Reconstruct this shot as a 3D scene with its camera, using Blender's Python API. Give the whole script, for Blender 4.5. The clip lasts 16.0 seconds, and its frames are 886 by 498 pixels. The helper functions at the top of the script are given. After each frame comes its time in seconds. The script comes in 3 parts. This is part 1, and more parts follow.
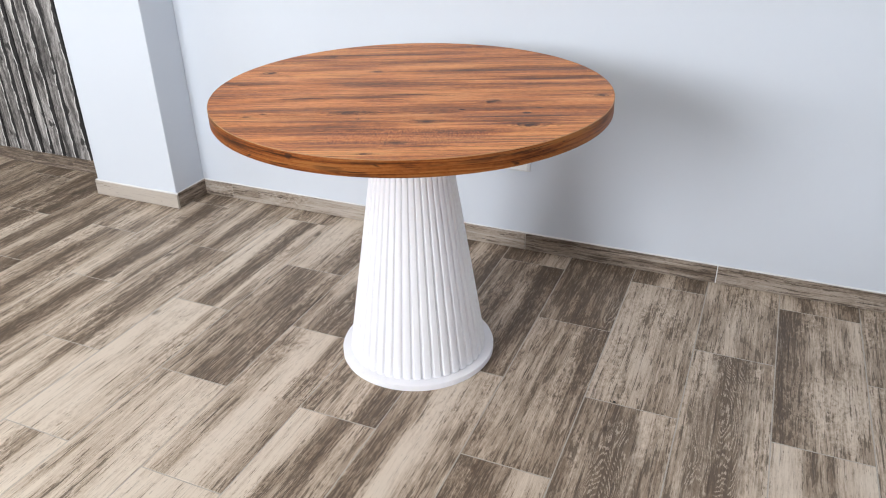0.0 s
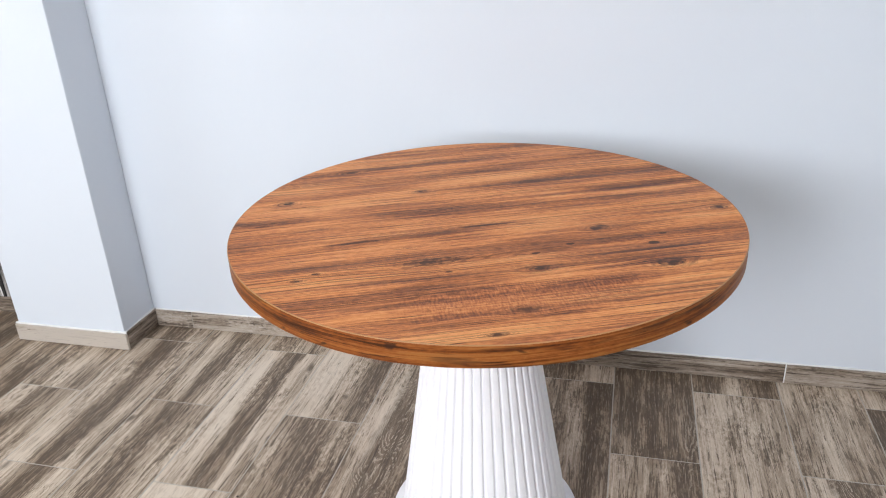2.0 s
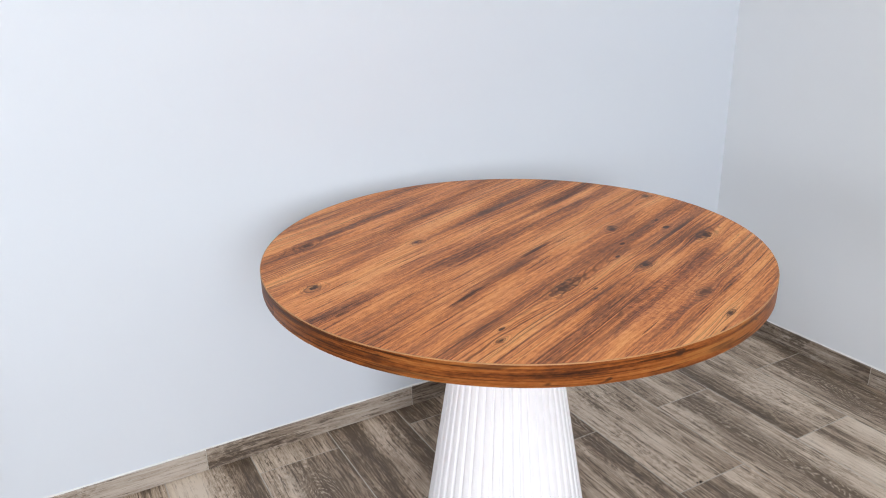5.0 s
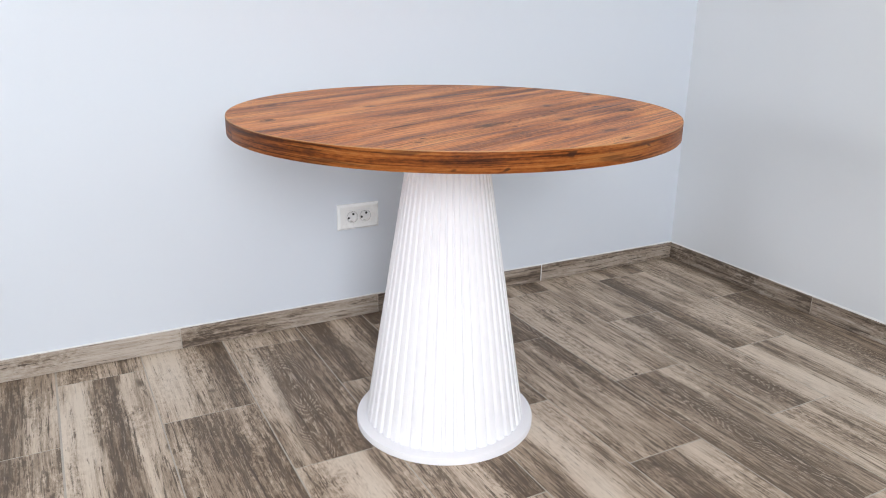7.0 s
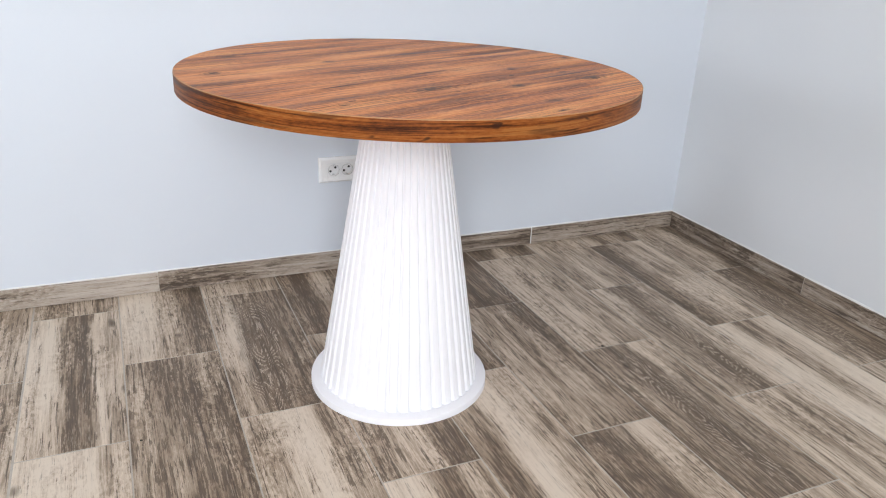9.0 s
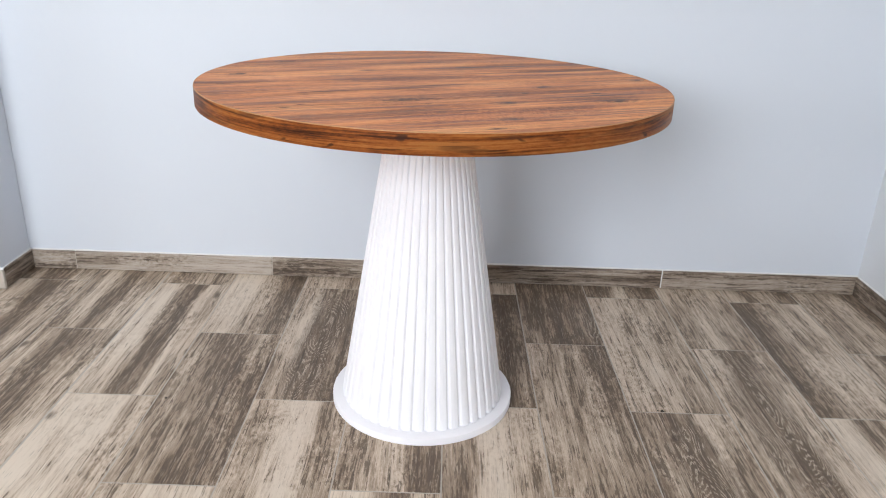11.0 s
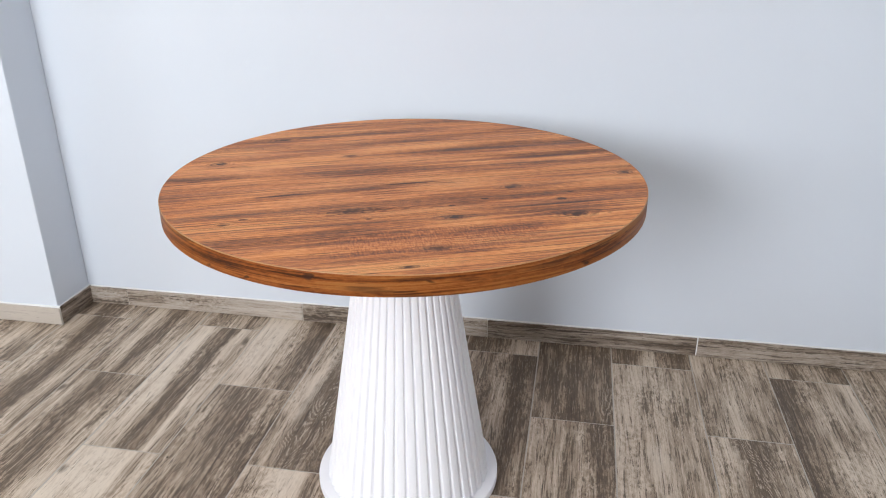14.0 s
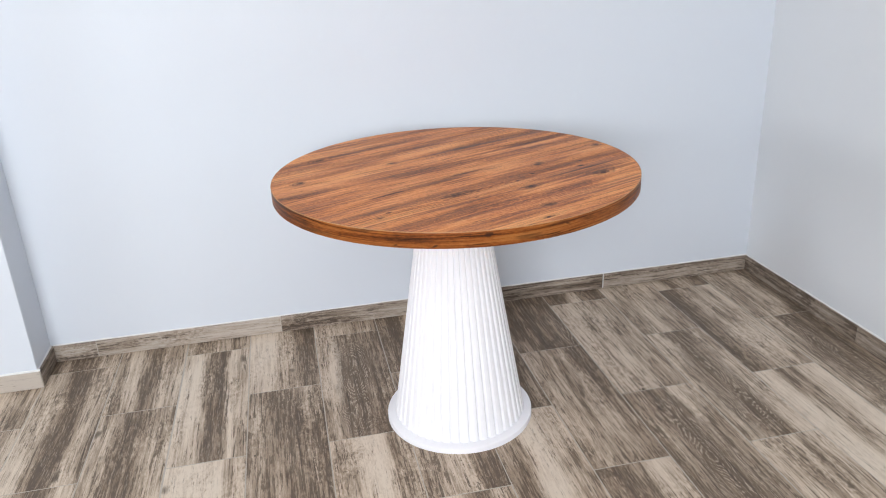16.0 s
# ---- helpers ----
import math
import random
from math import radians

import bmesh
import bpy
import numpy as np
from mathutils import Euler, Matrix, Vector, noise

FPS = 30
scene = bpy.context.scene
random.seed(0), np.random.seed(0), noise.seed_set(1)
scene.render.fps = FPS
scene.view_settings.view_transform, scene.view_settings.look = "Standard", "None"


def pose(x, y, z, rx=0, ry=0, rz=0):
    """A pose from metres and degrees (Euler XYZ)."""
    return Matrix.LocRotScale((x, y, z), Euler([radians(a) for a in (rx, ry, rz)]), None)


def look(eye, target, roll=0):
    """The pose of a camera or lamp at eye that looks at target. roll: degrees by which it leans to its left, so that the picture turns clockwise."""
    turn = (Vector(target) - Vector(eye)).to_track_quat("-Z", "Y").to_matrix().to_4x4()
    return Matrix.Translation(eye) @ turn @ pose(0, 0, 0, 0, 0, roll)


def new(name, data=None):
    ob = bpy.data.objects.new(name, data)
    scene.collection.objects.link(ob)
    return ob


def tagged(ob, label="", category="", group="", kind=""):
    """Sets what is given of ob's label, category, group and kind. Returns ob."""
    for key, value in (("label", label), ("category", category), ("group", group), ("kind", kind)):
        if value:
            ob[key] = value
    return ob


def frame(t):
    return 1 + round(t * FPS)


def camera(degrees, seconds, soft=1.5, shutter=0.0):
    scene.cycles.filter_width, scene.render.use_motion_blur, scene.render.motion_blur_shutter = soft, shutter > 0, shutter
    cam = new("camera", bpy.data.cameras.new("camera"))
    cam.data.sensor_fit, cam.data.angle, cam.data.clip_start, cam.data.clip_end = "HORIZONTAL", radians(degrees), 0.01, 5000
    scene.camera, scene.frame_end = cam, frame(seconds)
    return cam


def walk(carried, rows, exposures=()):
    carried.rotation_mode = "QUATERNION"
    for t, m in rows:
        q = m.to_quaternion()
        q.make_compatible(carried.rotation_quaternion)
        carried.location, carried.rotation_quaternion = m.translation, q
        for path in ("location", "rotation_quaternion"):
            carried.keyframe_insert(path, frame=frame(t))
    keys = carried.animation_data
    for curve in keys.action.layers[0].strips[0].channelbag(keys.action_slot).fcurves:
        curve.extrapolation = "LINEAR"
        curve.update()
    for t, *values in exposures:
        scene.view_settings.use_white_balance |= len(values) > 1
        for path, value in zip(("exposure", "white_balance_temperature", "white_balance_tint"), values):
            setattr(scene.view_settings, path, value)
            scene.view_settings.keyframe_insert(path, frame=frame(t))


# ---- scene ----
cam = camera(60.9, 16.0, 1.1)
PATH = [
    (0, (1.287, -2.257, 1.245), (0.579, -0.637, 0.311), -1.1),
    (0.5, (1.224, -2.072, 1.252), (0.528, -0.438, 0.332), -1.2),
    (1, (1.138, -2.014, 1.258), (0.487, -0.352, 0.356), -1.4),
    (1.5, (0.954, -2.027, 1.267), (0.379, -0.321, 0.395), -1.7),
    (2, (0.777, -1.972, 1.278), (0.319, -0.208, 0.456), -2.6),
    (2.5, (0.604, -1.87, 1.29), (0.384, -0.058, 0.472), -2.5),
    (3, (0.427, -1.804, 1.289), (0.511, -0.005, 0.419), -2.1),
    (3.2, (0.346, -1.794, 1.29), (0.547, -0.01, 0.408), -2.3),
    (5.3, (-0.291, -1.789, 1.217), (0.667, -0.169, 0.54), -1.0),
    (5.5, (-0.298, -1.83, 1.183), (0.681, -0.222, 0.509), -0.6),
    (6, (-0.28, -1.955, 1.073), (0.706, -0.341, 0.421), 0.1),
    (6.5, (-0.273, -2.026, 1.005), (0.681, -0.386, 0.372), 0.4),
    (7, (-0.263, -2.093, 0.971), (0.627, -0.417, 0.34), 0.7),
    (7.5, (-0.231, -2.171, 0.963), (0.57, -0.459, 0.307), 1.6),
    (8, (-0.15, -2.175, 0.973), (0.612, -0.462, 0.278), 2.6),
    (8.5, (-0.096, -2.15, 0.983), (0.687, -0.473, 0.226), 3.2),
    (9, (-0.066, -2.155, 1.003), (0.696, -0.472, 0.239), 2.7),
    (9.5, (0.013, -2.199, 1.0), (0.646, -0.455, 0.252), 2.0),
    (9.7, (0.076, -2.225, 1.003), (0.631, -0.454, 0.257), 2.0),
    (11.8, (0.85, -2.221, 0.992), (0.519, -0.394, 0.25), 2.0),
    (12, (0.923, -2.213, 1.009), (0.513, -0.401, 0.268), 2.0),
    (12.5, (1.031, -2.216, 1.046), (0.485, -0.437, 0.313), 1.6),
    (13, (1.08, -2.288, 1.132), (0.572, -0.505, 0.383), 1.4),
    (13.5, (1.002, -2.228, 1.196), (0.562, -0.437, 0.423), 0.8),
    (14, (0.852, -2.08, 1.212), (0.522, -0.275, 0.418), -0.1),
    (14.5, (0.647, -2.075, 1.229), (0.557, -0.245, 0.428), -0.6),
    (15, (0.411, -2.201, 1.26), (0.559, -0.365, 0.479), -2.0),
    (15.5, (0.247, -2.365, 1.275), (0.512, -0.537, 0.508), -2.4),
    (16, (0.098, -2.522, 1.289), (0.469, -0.705, 0.541), -2.5),
]
walk(cam, [(t, look(eye, target, roll)) for t, eye, target, roll in PATH],
     [(0, 0.05), (3.2, 0.01), (5.5, -0.03), (9.5, -0.02), (12.5, -0.03), (16, -0.02)])

# ---------------------------------------------------------------- world and light
sky_world = bpy.data.worlds.new("sky")
scene.world = sky_world
sky_world.use_nodes = True
sky_tree = sky_world.node_tree
sky_tex = sky_tree.nodes.new("ShaderNodeTexSky")
sky_tex.sky_type = "NISHITA"
sky_tex.sun_disc = False
sky_tex.sun_elevation = radians(38)
sky_tex.sun_rotation = radians(150)
sky_back = next(n for n in sky_tree.nodes if n.type == "BACKGROUND")
sky_back.inputs["Strength"].default_value = 0.1
sky_tree.links.new(sky_tex.outputs["Color"], sky_back.inputs["Color"])

# the room: inner faces of its walls, floor at 0
LEFT, RIGHT, BACK, FRONT, HIGH = -4.6, 1.882, 0.010, -4.5, 2.65
# window openings: (low, high) along the wall and in height
REAR_WIN = (-1.75, -0.15, 1.15, 2.45)
SIDE_WIN = (-2.7, -1.7, 1.15, 2.0)
REAR_POWER, SIDE_POWER = 152.0, 50.0


def window_light(name, spot, target, width, height, power, color):
    lamp = bpy.data.lights.new(name, "AREA")
    lamp.shape, lamp.size, lamp.size_y = "RECTANGLE", width, height
    lamp.energy, lamp.color = power, color
    ob = new(name, lamp)
    ob.matrix_world = look(spot, target)
    return ob


DAY = (0.925, 0.968, 1.015)
window_light("rear_window_daylight", (sum(REAR_WIN[:2]) / 2, FRONT - 0.06, sum(REAR_WIN[2:]) / 2),
             (sum(REAR_WIN[:2]) / 2, 0, sum(REAR_WIN[2:]) / 2), REAR_WIN[1] - REAR_WIN[0], REAR_WIN[3] - REAR_WIN[2], REAR_POWER, DAY)
window_light("side_window_daylight", (LEFT - 0.06, sum(SIDE_WIN[:2]) / 2, sum(SIDE_WIN[2:]) / 2),
             (0, sum(SIDE_WIN[:2]) / 2, sum(SIDE_WIN[2:]) / 2), SIDE_WIN[1] - SIDE_WIN[0], SIDE_WIN[3] - SIDE_WIN[2], SIDE_POWER, DAY)


# ---------------------------------------------------------------- node helpers
def plug(tree, socket, value):
    if hasattr(value, "links"):
        tree.links.new(value, socket)
    else:
        socket.default_value = value


def calc(tree, op, a, b=0.0, c=0.0, clamp=False):
    n = tree.nodes.new("ShaderNodeMath")
    n.operation, n.use_clamp = op, clamp
    for socket, value in zip(n.inputs, (a, b, c)):
        plug(tree, socket, value)
    return n.outputs[0]


def vec(tree, op, a, b=(0, 0, 0)):
    n = tree.nodes.new("ShaderNodeVectorMath")
    n.operation = op
    plug(tree, n.inputs[0], a)
    plug(tree, n.inputs[1], b)
    return n.outputs["Value"] if op == "LENGTH" else n.outputs["Vector"]


def xyz(tree, x, y=0.0, z=0.0):
    n = tree.nodes.new("ShaderNodeCombineXYZ")
    for socket, value in zip(n.inputs, (x, y, z)):
        plug(tree, socket, value)
    return n.outputs[0]


def split(tree, v):
    n = tree.nodes.new("ShaderNodeSeparateXYZ")
    plug(tree, n.inputs[0], v)
    return n.outputs[0], n.outputs[1], n.outputs[2]


def fuzz(tree, v, scale=1.0, detail=3.0, rough=0.55, w=None, bend=0.0):
    """Noise of 0 to 1."""
    n = tree.nodes.new("ShaderNodeTexNoise")
    n.noise_dimensions = "3D" if w is None else "4D"
    plug(tree, n.inputs["Vector"], v)
    if w is not None:
        plug(tree, n.inputs["W"], w)
    n.inputs["Scale"].default_value = scale
    n.inputs["Detail"].default_value = detail
    n.inputs["Roughness"].default_value = rough
    n.inputs["Distortion"].default_value = bend
    return n.outputs[0]


def steps(tree, fac, stops):
    """A colour ramp; a stop is a place and a colour or a grey."""
    n = tree.nodes.new("ShaderNodeValToRGB")
    while len(n.color_ramp.elements) < len(stops):
        n.color_ramp.elements.new(0.5)
    for e, (at, c) in zip(n.color_ramp.elements, stops):
        e.position = at
        e.color = (c, c, c, 1) if isinstance(c, (int, float)) else (*c, 1)
    plug(tree, n.inputs[0], fac)
    return n.outputs[0]


def blend(tree, fac, a, b, kind="MIX"):
    n = tree.nodes.new("ShaderNodeMix")
    n.data_type, n.blend_type = "RGBA", kind
    plug(tree, n.inputs[0], fac)
    for socket, value in ((n.inputs[6], a), (n.inputs[7], b)):
        plug(tree, socket, (*value, 1) if isinstance(value, tuple) else value)
    return n.outputs[2]


def remap(tree, v, a, b, c=0.0, d=1.0):
    n = tree.nodes.new("ShaderNodeMapRange")
    n.interpolation_type = "SMOOTHSTEP"
    for socket, value in zip(n.inputs, (v, a, b, c, d)):
        plug(tree, socket, value)
    return n.outputs[0]


def places(tree):
    return tree.nodes.new("ShaderNodeTexCoord").outputs["Object"]


def world_places(tree):
    return tree.nodes.new("ShaderNodeNewGeometry").outputs["Position"]


def surface(name):
    m = bpy.data.materials.new(name)
    m.use_nodes = True
    shader = next(n for n in m.node_tree.nodes if n.type == "BSDF_PRINCIPLED")
    return m, m.node_tree, shader


def finish(tree, shader, color, rough, height=None, strength=0.2, depth=0.001, spec=0.5):
    plug(tree, shader.inputs["Base Color"], (*color, 1) if isinstance(color, tuple) else color)
    plug(tree, shader.inputs["Roughness"], rough)
    shader.inputs["Specular IOR Level"].default_value = spec
    if height is not None:
        n = tree.nodes.new("ShaderNodeBump")
        n.inputs["Strength"].default_value, n.inputs["Distance"].default_value = strength, depth
        plug(tree, n.inputs["Height"], height)
        tree.links.new(n.outputs[0], shader.inputs["Normal"])


# ---------------------------------------------------------------- materials
def make_wall_paint(name, color):
    m, t, s = surface(name)
    p = world_places(t)
    cloud = fuzz(t, p, 1.6, 3)
    fine = fuzz(t, p, 240, 2)
    scuff = remap(t, fuzz(t, p, 9, 4, 0.6), 0.66, 0.80)
    c = blend(t, cloud, tuple(v * 0.975 for v in color), tuple(min(1, v * 1.02) for v in color))
    c = blend(t, calc(t, "MULTIPLY", scuff, 0.06), c, (0.55, 0.55, 0.56))
    finish(t, s, c, 0.62, calc(t, "ADD", fine, calc(t, "MULTIPLY", fuzz(t, p, 45, 2), 0.8)), 0.12, 0.0008, 0.3)
    return m


def wood_print(name, along, width, lines=0.5, rough=0.45, tint=(1, 1, 1)):
    """Printed grey-brown oak on porcelain; along: the axis of the grain (0 or 1). The object colour's three channels
    are how pale the print is in the three strips across a piece; the rest differs from piece to piece by chance."""
    m, t, s = surface(name)
    p = places(t)
    info = t.nodes.new("ShaderNodeObjectInfo")
    r = calc(t, "MULTIPLY", info.outputs["Random"], 71.0)
    a, b, c = split(t, p)
    u, v = ((a, calc(t, "ADD", b, c)), (b, calc(t, "ADD", a, c)))[along]
    # u runs with the grain, v across it
    mul = lambda x, k: calc(t, "MULTIPLY", x, k)
    add = lambda x, y: calc(t, "ADD", x, y)
    off = lambda x, k: mul(calc(t, "SUBTRACT", x, 0.5), k)
    vw = add(v, off(fuzz(t, xyz(t, mul(u, 2.4), mul(v, 8.0)), 1, 2.0, 0.5, r), 0.022))
    vl = add(v, off(fuzz(t, xyz(t, mul(u, 2.0), mul(v, 7.0)), 1, 2.5, 0.5, add(r, 2.0)), 0.075))
    at = lambda ku, kv: xyz(t, mul(u, ku), mul(vw, kv))
    broad = fuzz(t, xyz(t, mul(u, 1.5), mul(vl, 13.0)), 1, 2.5, 0.55, r)
    patch = fuzz(t, xyz(t, mul(u, 4.5), mul(vl, 14.0)), 1, 5, 0.66, add(r, 13.0))
    streak = fuzz(t, at(1.7, 48), 1, 4, 0.66, add(r, 5.0))
    grain = fuzz(t, at(14, 450), 1, 2, 0.65, add(r, 9.0))
    fleck = fuzz(t, at(75, 380), 1, 3, 0.7, add(r, 15.0))
    pore = fuzz(t, at(26, 300), 1, 2, 0.6, add(r, 3.0))
    left, mid, right = split(t, info.outputs["Color"])
    across = add(calc(t, "DIVIDE", vl, width), 0.5)
    strips = t.nodes.new("ShaderNodeMix")
    plug(t, strips.inputs[0], remap(t, across, 0.22, 0.44))
    plug(t, strips.inputs[2], left)
    plug(t, strips.inputs[3], mid)
    strips2 = t.nodes.new("ShaderNodeMix")
    plug(t, strips2.inputs[0], remap(t, across, 0.58, 0.76))
    plug(t, strips2.inputs[2], strips.outputs[0])
    plug(t, strips2.inputs[3], right)
    tone = add(mul(strips2.outputs[0], 0.52), 0.245)
    feather = fuzz(t, at(6.5, 135), 1, 4, 0.7, add(r, 27.0))
    for what, k in ((broad, 0.62), (patch, 0.55), (streak, 0.72), (feather, 0.58), (grain, 0.42), (fleck, 0.34)):
        tone = add(tone, off(what, k))
    # short crinkled flecks where the print is coarse
    crinkle = fuzz(t, xyz(t, mul(u, 55.0), mul(vl, 120.0)), 1, 3, 0.65, add(r, 61.0), 0.6)
    coarse = remap(t, fuzz(t, xyz(t, mul(u, 3.0), mul(vl, 9.0)), 1, 2, 0.5, add(r, 63.0)), 0.42, 0.62)
    tone = add(tone, mul(off(crinkle, 0.80), coarse))
    tone = add(off(tone, 1.36), 0.545)
    color = steps(t, tone, [(0.08, (0.128, 0.088, 0.060)), (0.30, (0.228, 0.163, 0.114)), (0.50, (0.378, 0.288, 0.212)),
                            (0.68, (0.575, 0.463, 0.362)), (0.92, (0.715, 0.605, 0.495))])
    # short dark strokes with the grain, thick where the print is dark and rare where it is pale
    stroke = fuzz(t, at(15.0, 150), 1, 2.5, 0.6, add(r, 37.0))
    stroke = remap(t, calc(t, "SUBTRACT", stroke, mul(tone, 0.42)), 0.335, 0.385)
    color = blend(t, mul(stroke, 0.72), color, (0.112, 0.079, 0.056))
    # pale brushed lines over the darker print
    brushed = mul(remap(t, pore, 0.44, 0.34), remap(t, tone, 0.55, 0.30))
    color = blend(t, mul(brushed, 0.45), color, (0.50, 0.41, 0.32))
    # flame figure: long nested loops, pale on dark, strongest on the pieces whose alpha asks for it
    slow = fuzz(t, xyz(t, mul(u, 2.6), mul(v, 10.0)), 1, 2.0, 0.5, add(r, 21.0))
    loop = vec(t, "LENGTH", xyz(t, mul(u, 2.9), mul(add(vl, 0.004), 14.0)))
    asked = info.outputs["Alpha"]
    level = add(mul(loop, mul(asked, 0.30)), add(slow, add(mul(fleck, 0.05), mul(feather, 0.035))))
    ring = mul(calc(t, "SINE", mul(level, 215.0)), remap(t, feather, 0.36, 0.56))
    near = mul(remap(t, add(loop, off(patch, 2.2)), 1.15, 0.70), asked)
    where = remap(t, fuzz(t, xyz(t, mul(u, 2.2), mul(v, 8.0)), 1, 1.5, 0.5, add(r, 33.0)), 0.57, 0.67)
    where = calc(t, "MAXIMUM", near, mul(mul(where, remap(t, tone, 0.60, 0.36)), 0.7))
    color = blend(t, mul(near, 0.55), color, (0.150, 0.106, 0.074))
    color = blend(t, mul(mul(remap(t, ring, 0.25, 0.95), where), lines), color, (0.60, 0.49, 0.385))
    # dark slits and pores with the grain, a few knots
    slit = fuzz(t, at(5.0, 170), 1, 2.5, 0.6, add(r, 17.0))
    color = blend(t, mul(mul(remap(t, slit, 0.60, 0.66), remap(t, tone, 0.95, 0.60, 0.25, 1.0)), 0.82), color, (0.090, 0.063, 0.045))
    color = blend(t, mul(remap(t, pore, 0.60, 0.72), 0.50), color, (0.110, 0.080, 0.058))
    spot = fuzz(t, xyz(t, mul(u, 8.0), mul(v, 15.0)), 1, 1, 0.4, add(r, 47.0))
    color = blend(t, mul(remap(t, spot, 0.71, 0.79), 0.8), color, (0.075, 0.052, 0.036))
    color = blend(t, 1.0, color, tint, "MULTIPLY")
    finish(t, s, color, remap(t, streak, 0.3, 0.7, rough - 0.05, rough + 0.09), add(grain, mul(pore, -0.7)), 0.35, 0.0006, 0.28)
    return m


wall_paint = make_wall_paint("pale_blue_white_wall_paint", (0.674, 0.714, 0.779))
side_paint = make_wall_paint("off_white_wall_paint", (0.712, 0.732, 0.762))
# for the unseen walls: dark, so that less light bounces and shadows deepen
far_paint = make_wall_paint("low_bounce_grey_beige", (0.27, 0.262, 0.25))
ceiling_paint = make_wall_paint("white_ceiling_paint", (0.80, 0.785, 0.75))
floor_tile = wood_print("grey_brown_oak_print_tile", 1, 0.222, 0.78, tint=(0.97, 0.985, 0.993))
skirting_tile = wood_print("oak_print_skirting_tile", 0, 0.12, 0.1, tint=(0.70, 0.73, 0.78))
skirting_tile_side = wood_print("oak_print_skirting_tile_along_y", 1, 0.12, 0.1, tint=(0.70, 0.73, 0.78))


def make_plain(name, color, rough, wear=0.1, scale=30.0, spec=0.5):
    m, t, s = surface(name)
    p = places(t)
    n = fuzz(t, p, scale, 4, 0.6)
    finish(t, s, blend(t, n, tuple(v * (1 - wear) for v in color), tuple(min(1, v * (1 + wear * 0.4)) for v in color)),
           remap(t, n, 0.3, 0.7, rough - 0.04, rough + 0.05), n, 0.06, 0.0006, spec)
    return m


grout = make_plain("grey_beige_grout", (0.52, 0.47, 0.41), 0.9, 0.3, 60)
joint_dirt = make_plain("dirt_in_open_joint", (0.065, 0.050, 0.040), 0.9, 0.5, 50)
caulk = make_plain("white_filler", (0.78, 0.78, 0.77), 0.7, 0.12, 40)
pedestal_paint = make_plain("white_satin_lacquer", (0.895, 0.89, 0.925), 0.55, 0.02, 14, 0.3)
socket_plastic = make_plain("white_glossy_plastic", (0.90, 0.90, 0.90), 0.25, 0.02, 20)
socket_insert_plastic = make_plain("white_matt_plastic", (0.87, 0.87, 0.87), 0.35, 0.02, 20)
well_shade_grey = make_plain("grey_well_shade", (0.42, 0.42, 0.42), 0.4, 0.05, 20)
dark_hole = make_plain("dark_socket_hole", (0.03, 0.03, 0.03), 0.6, 0.1, 20)
steel = make_plain("dull_steel_contact", (0.62, 0.62, 0.62), 0.4, 0.1, 20)
steel.node_tree.nodes["Principled BSDF"].inputs["Metallic"].default_value = 0.9

TABLE, STAND = (0.5183, -0.6625), (-0.0108, 0.0025)
TOP_R, TOP_Z, TOP_T = 0.4735, 0.7464, 0.036
GRAIN = radians(22.5)
# zones of the table top's print, with the grain (u) and across it (v) from the centre: u, v, half length, half width, how much darker
ZONES = [(0.225, -0.258, 0.150, 0.032, 0.80), (-0.150, -0.285, 0.150, 0.036, 0.34), (0.320, 0.082, 0.230, 0.026, 0.58), (-0.080, 0.045, 0.240, 0.030, 0.20),
         (-0.390, 0.058, 0.120, 0.032, 0.26), (-0.060, 0.335, 0.220, 0.018, 0.45), (-0.008, -0.057, 0.060, 0.007, 0.90), (-0.251, -0.079, 0.060, 0.006, 0.75),
         (0.100, -0.080, 0.170, 0.026, -0.32), (0.010, -0.207, 0.130, 0.016, -0.42), (0.030, 0.215, 0.190, 0.026, -0.30), (-0.110, 0.165, 0.130, 0.030, -0.18),
         (-0.300, -0.130, 0.170, 0.030, -0.15), (0.110, -0.330, 0.170, 0.020, 0.30), (-0.030, -0.400, 0.130, 0.016, 0.40), (0.350, -0.080, 0.110, 0.034, -0.20)]
# its knots and holes: place from the centre, half length with the grain, half width, darkness
KNOTS = [(-0.404, -0.002, 0.019, 0.014, 1.0), (-0.342, 0.203, 0.022, 0.013, 0.95), (-0.150, 0.107, 0.016, 0.010, 1.0),
         (0.219, -0.036, 0.022, 0.013, 0.95), (0.433, 0.092, 0.021, 0.012, 1.0), (0.340, -0.164, 0.028, 0.015, 1.0),
         (0.132, -0.221, 0.019, 0.011, 1.0), (0.313, -0.090, 0.011, 0.007, 1.0), (0.174, -0.116, 0.008, 0.005, 0.95),
         (-0.045, -0.221, 0.052, 0.016, 0.92), (0.060, 0.195, 0.028, 0.009, 0.75), (-0.240, -0.325, 0.013, 0.006, 0.95),
         (0.129, -0.357, 0.024, 0.011, 0.8), (0.328, -0.046, 0.009, 0.004, 0.95), (0.122, -0.162, 0.009, 0.004, 0.95),
         (-0.008, -0.254, 0.007, 0.003, 0.95), (-0.218, -0.295, 0.010, 0.004, 0.95), (0.103, -0.434, 0.018, 0.005, 0.95), (-0.400, -0.120, 0.015, 0.004, 0.9)]
# where nested loops of grain show: u, v, half length, half width
LOOPS = [(-0.060, -0.190, 0.210, 0.026), (0.225, -0.135, 0.110, 0.030), (0.260, -0.275, 0.080, 0.030), (-0.250, 0.315, 0.070, 0.022), (0.030, -0.255, 0.050, 0.020), (-0.120, -0.290, 0.110, 0.034)]


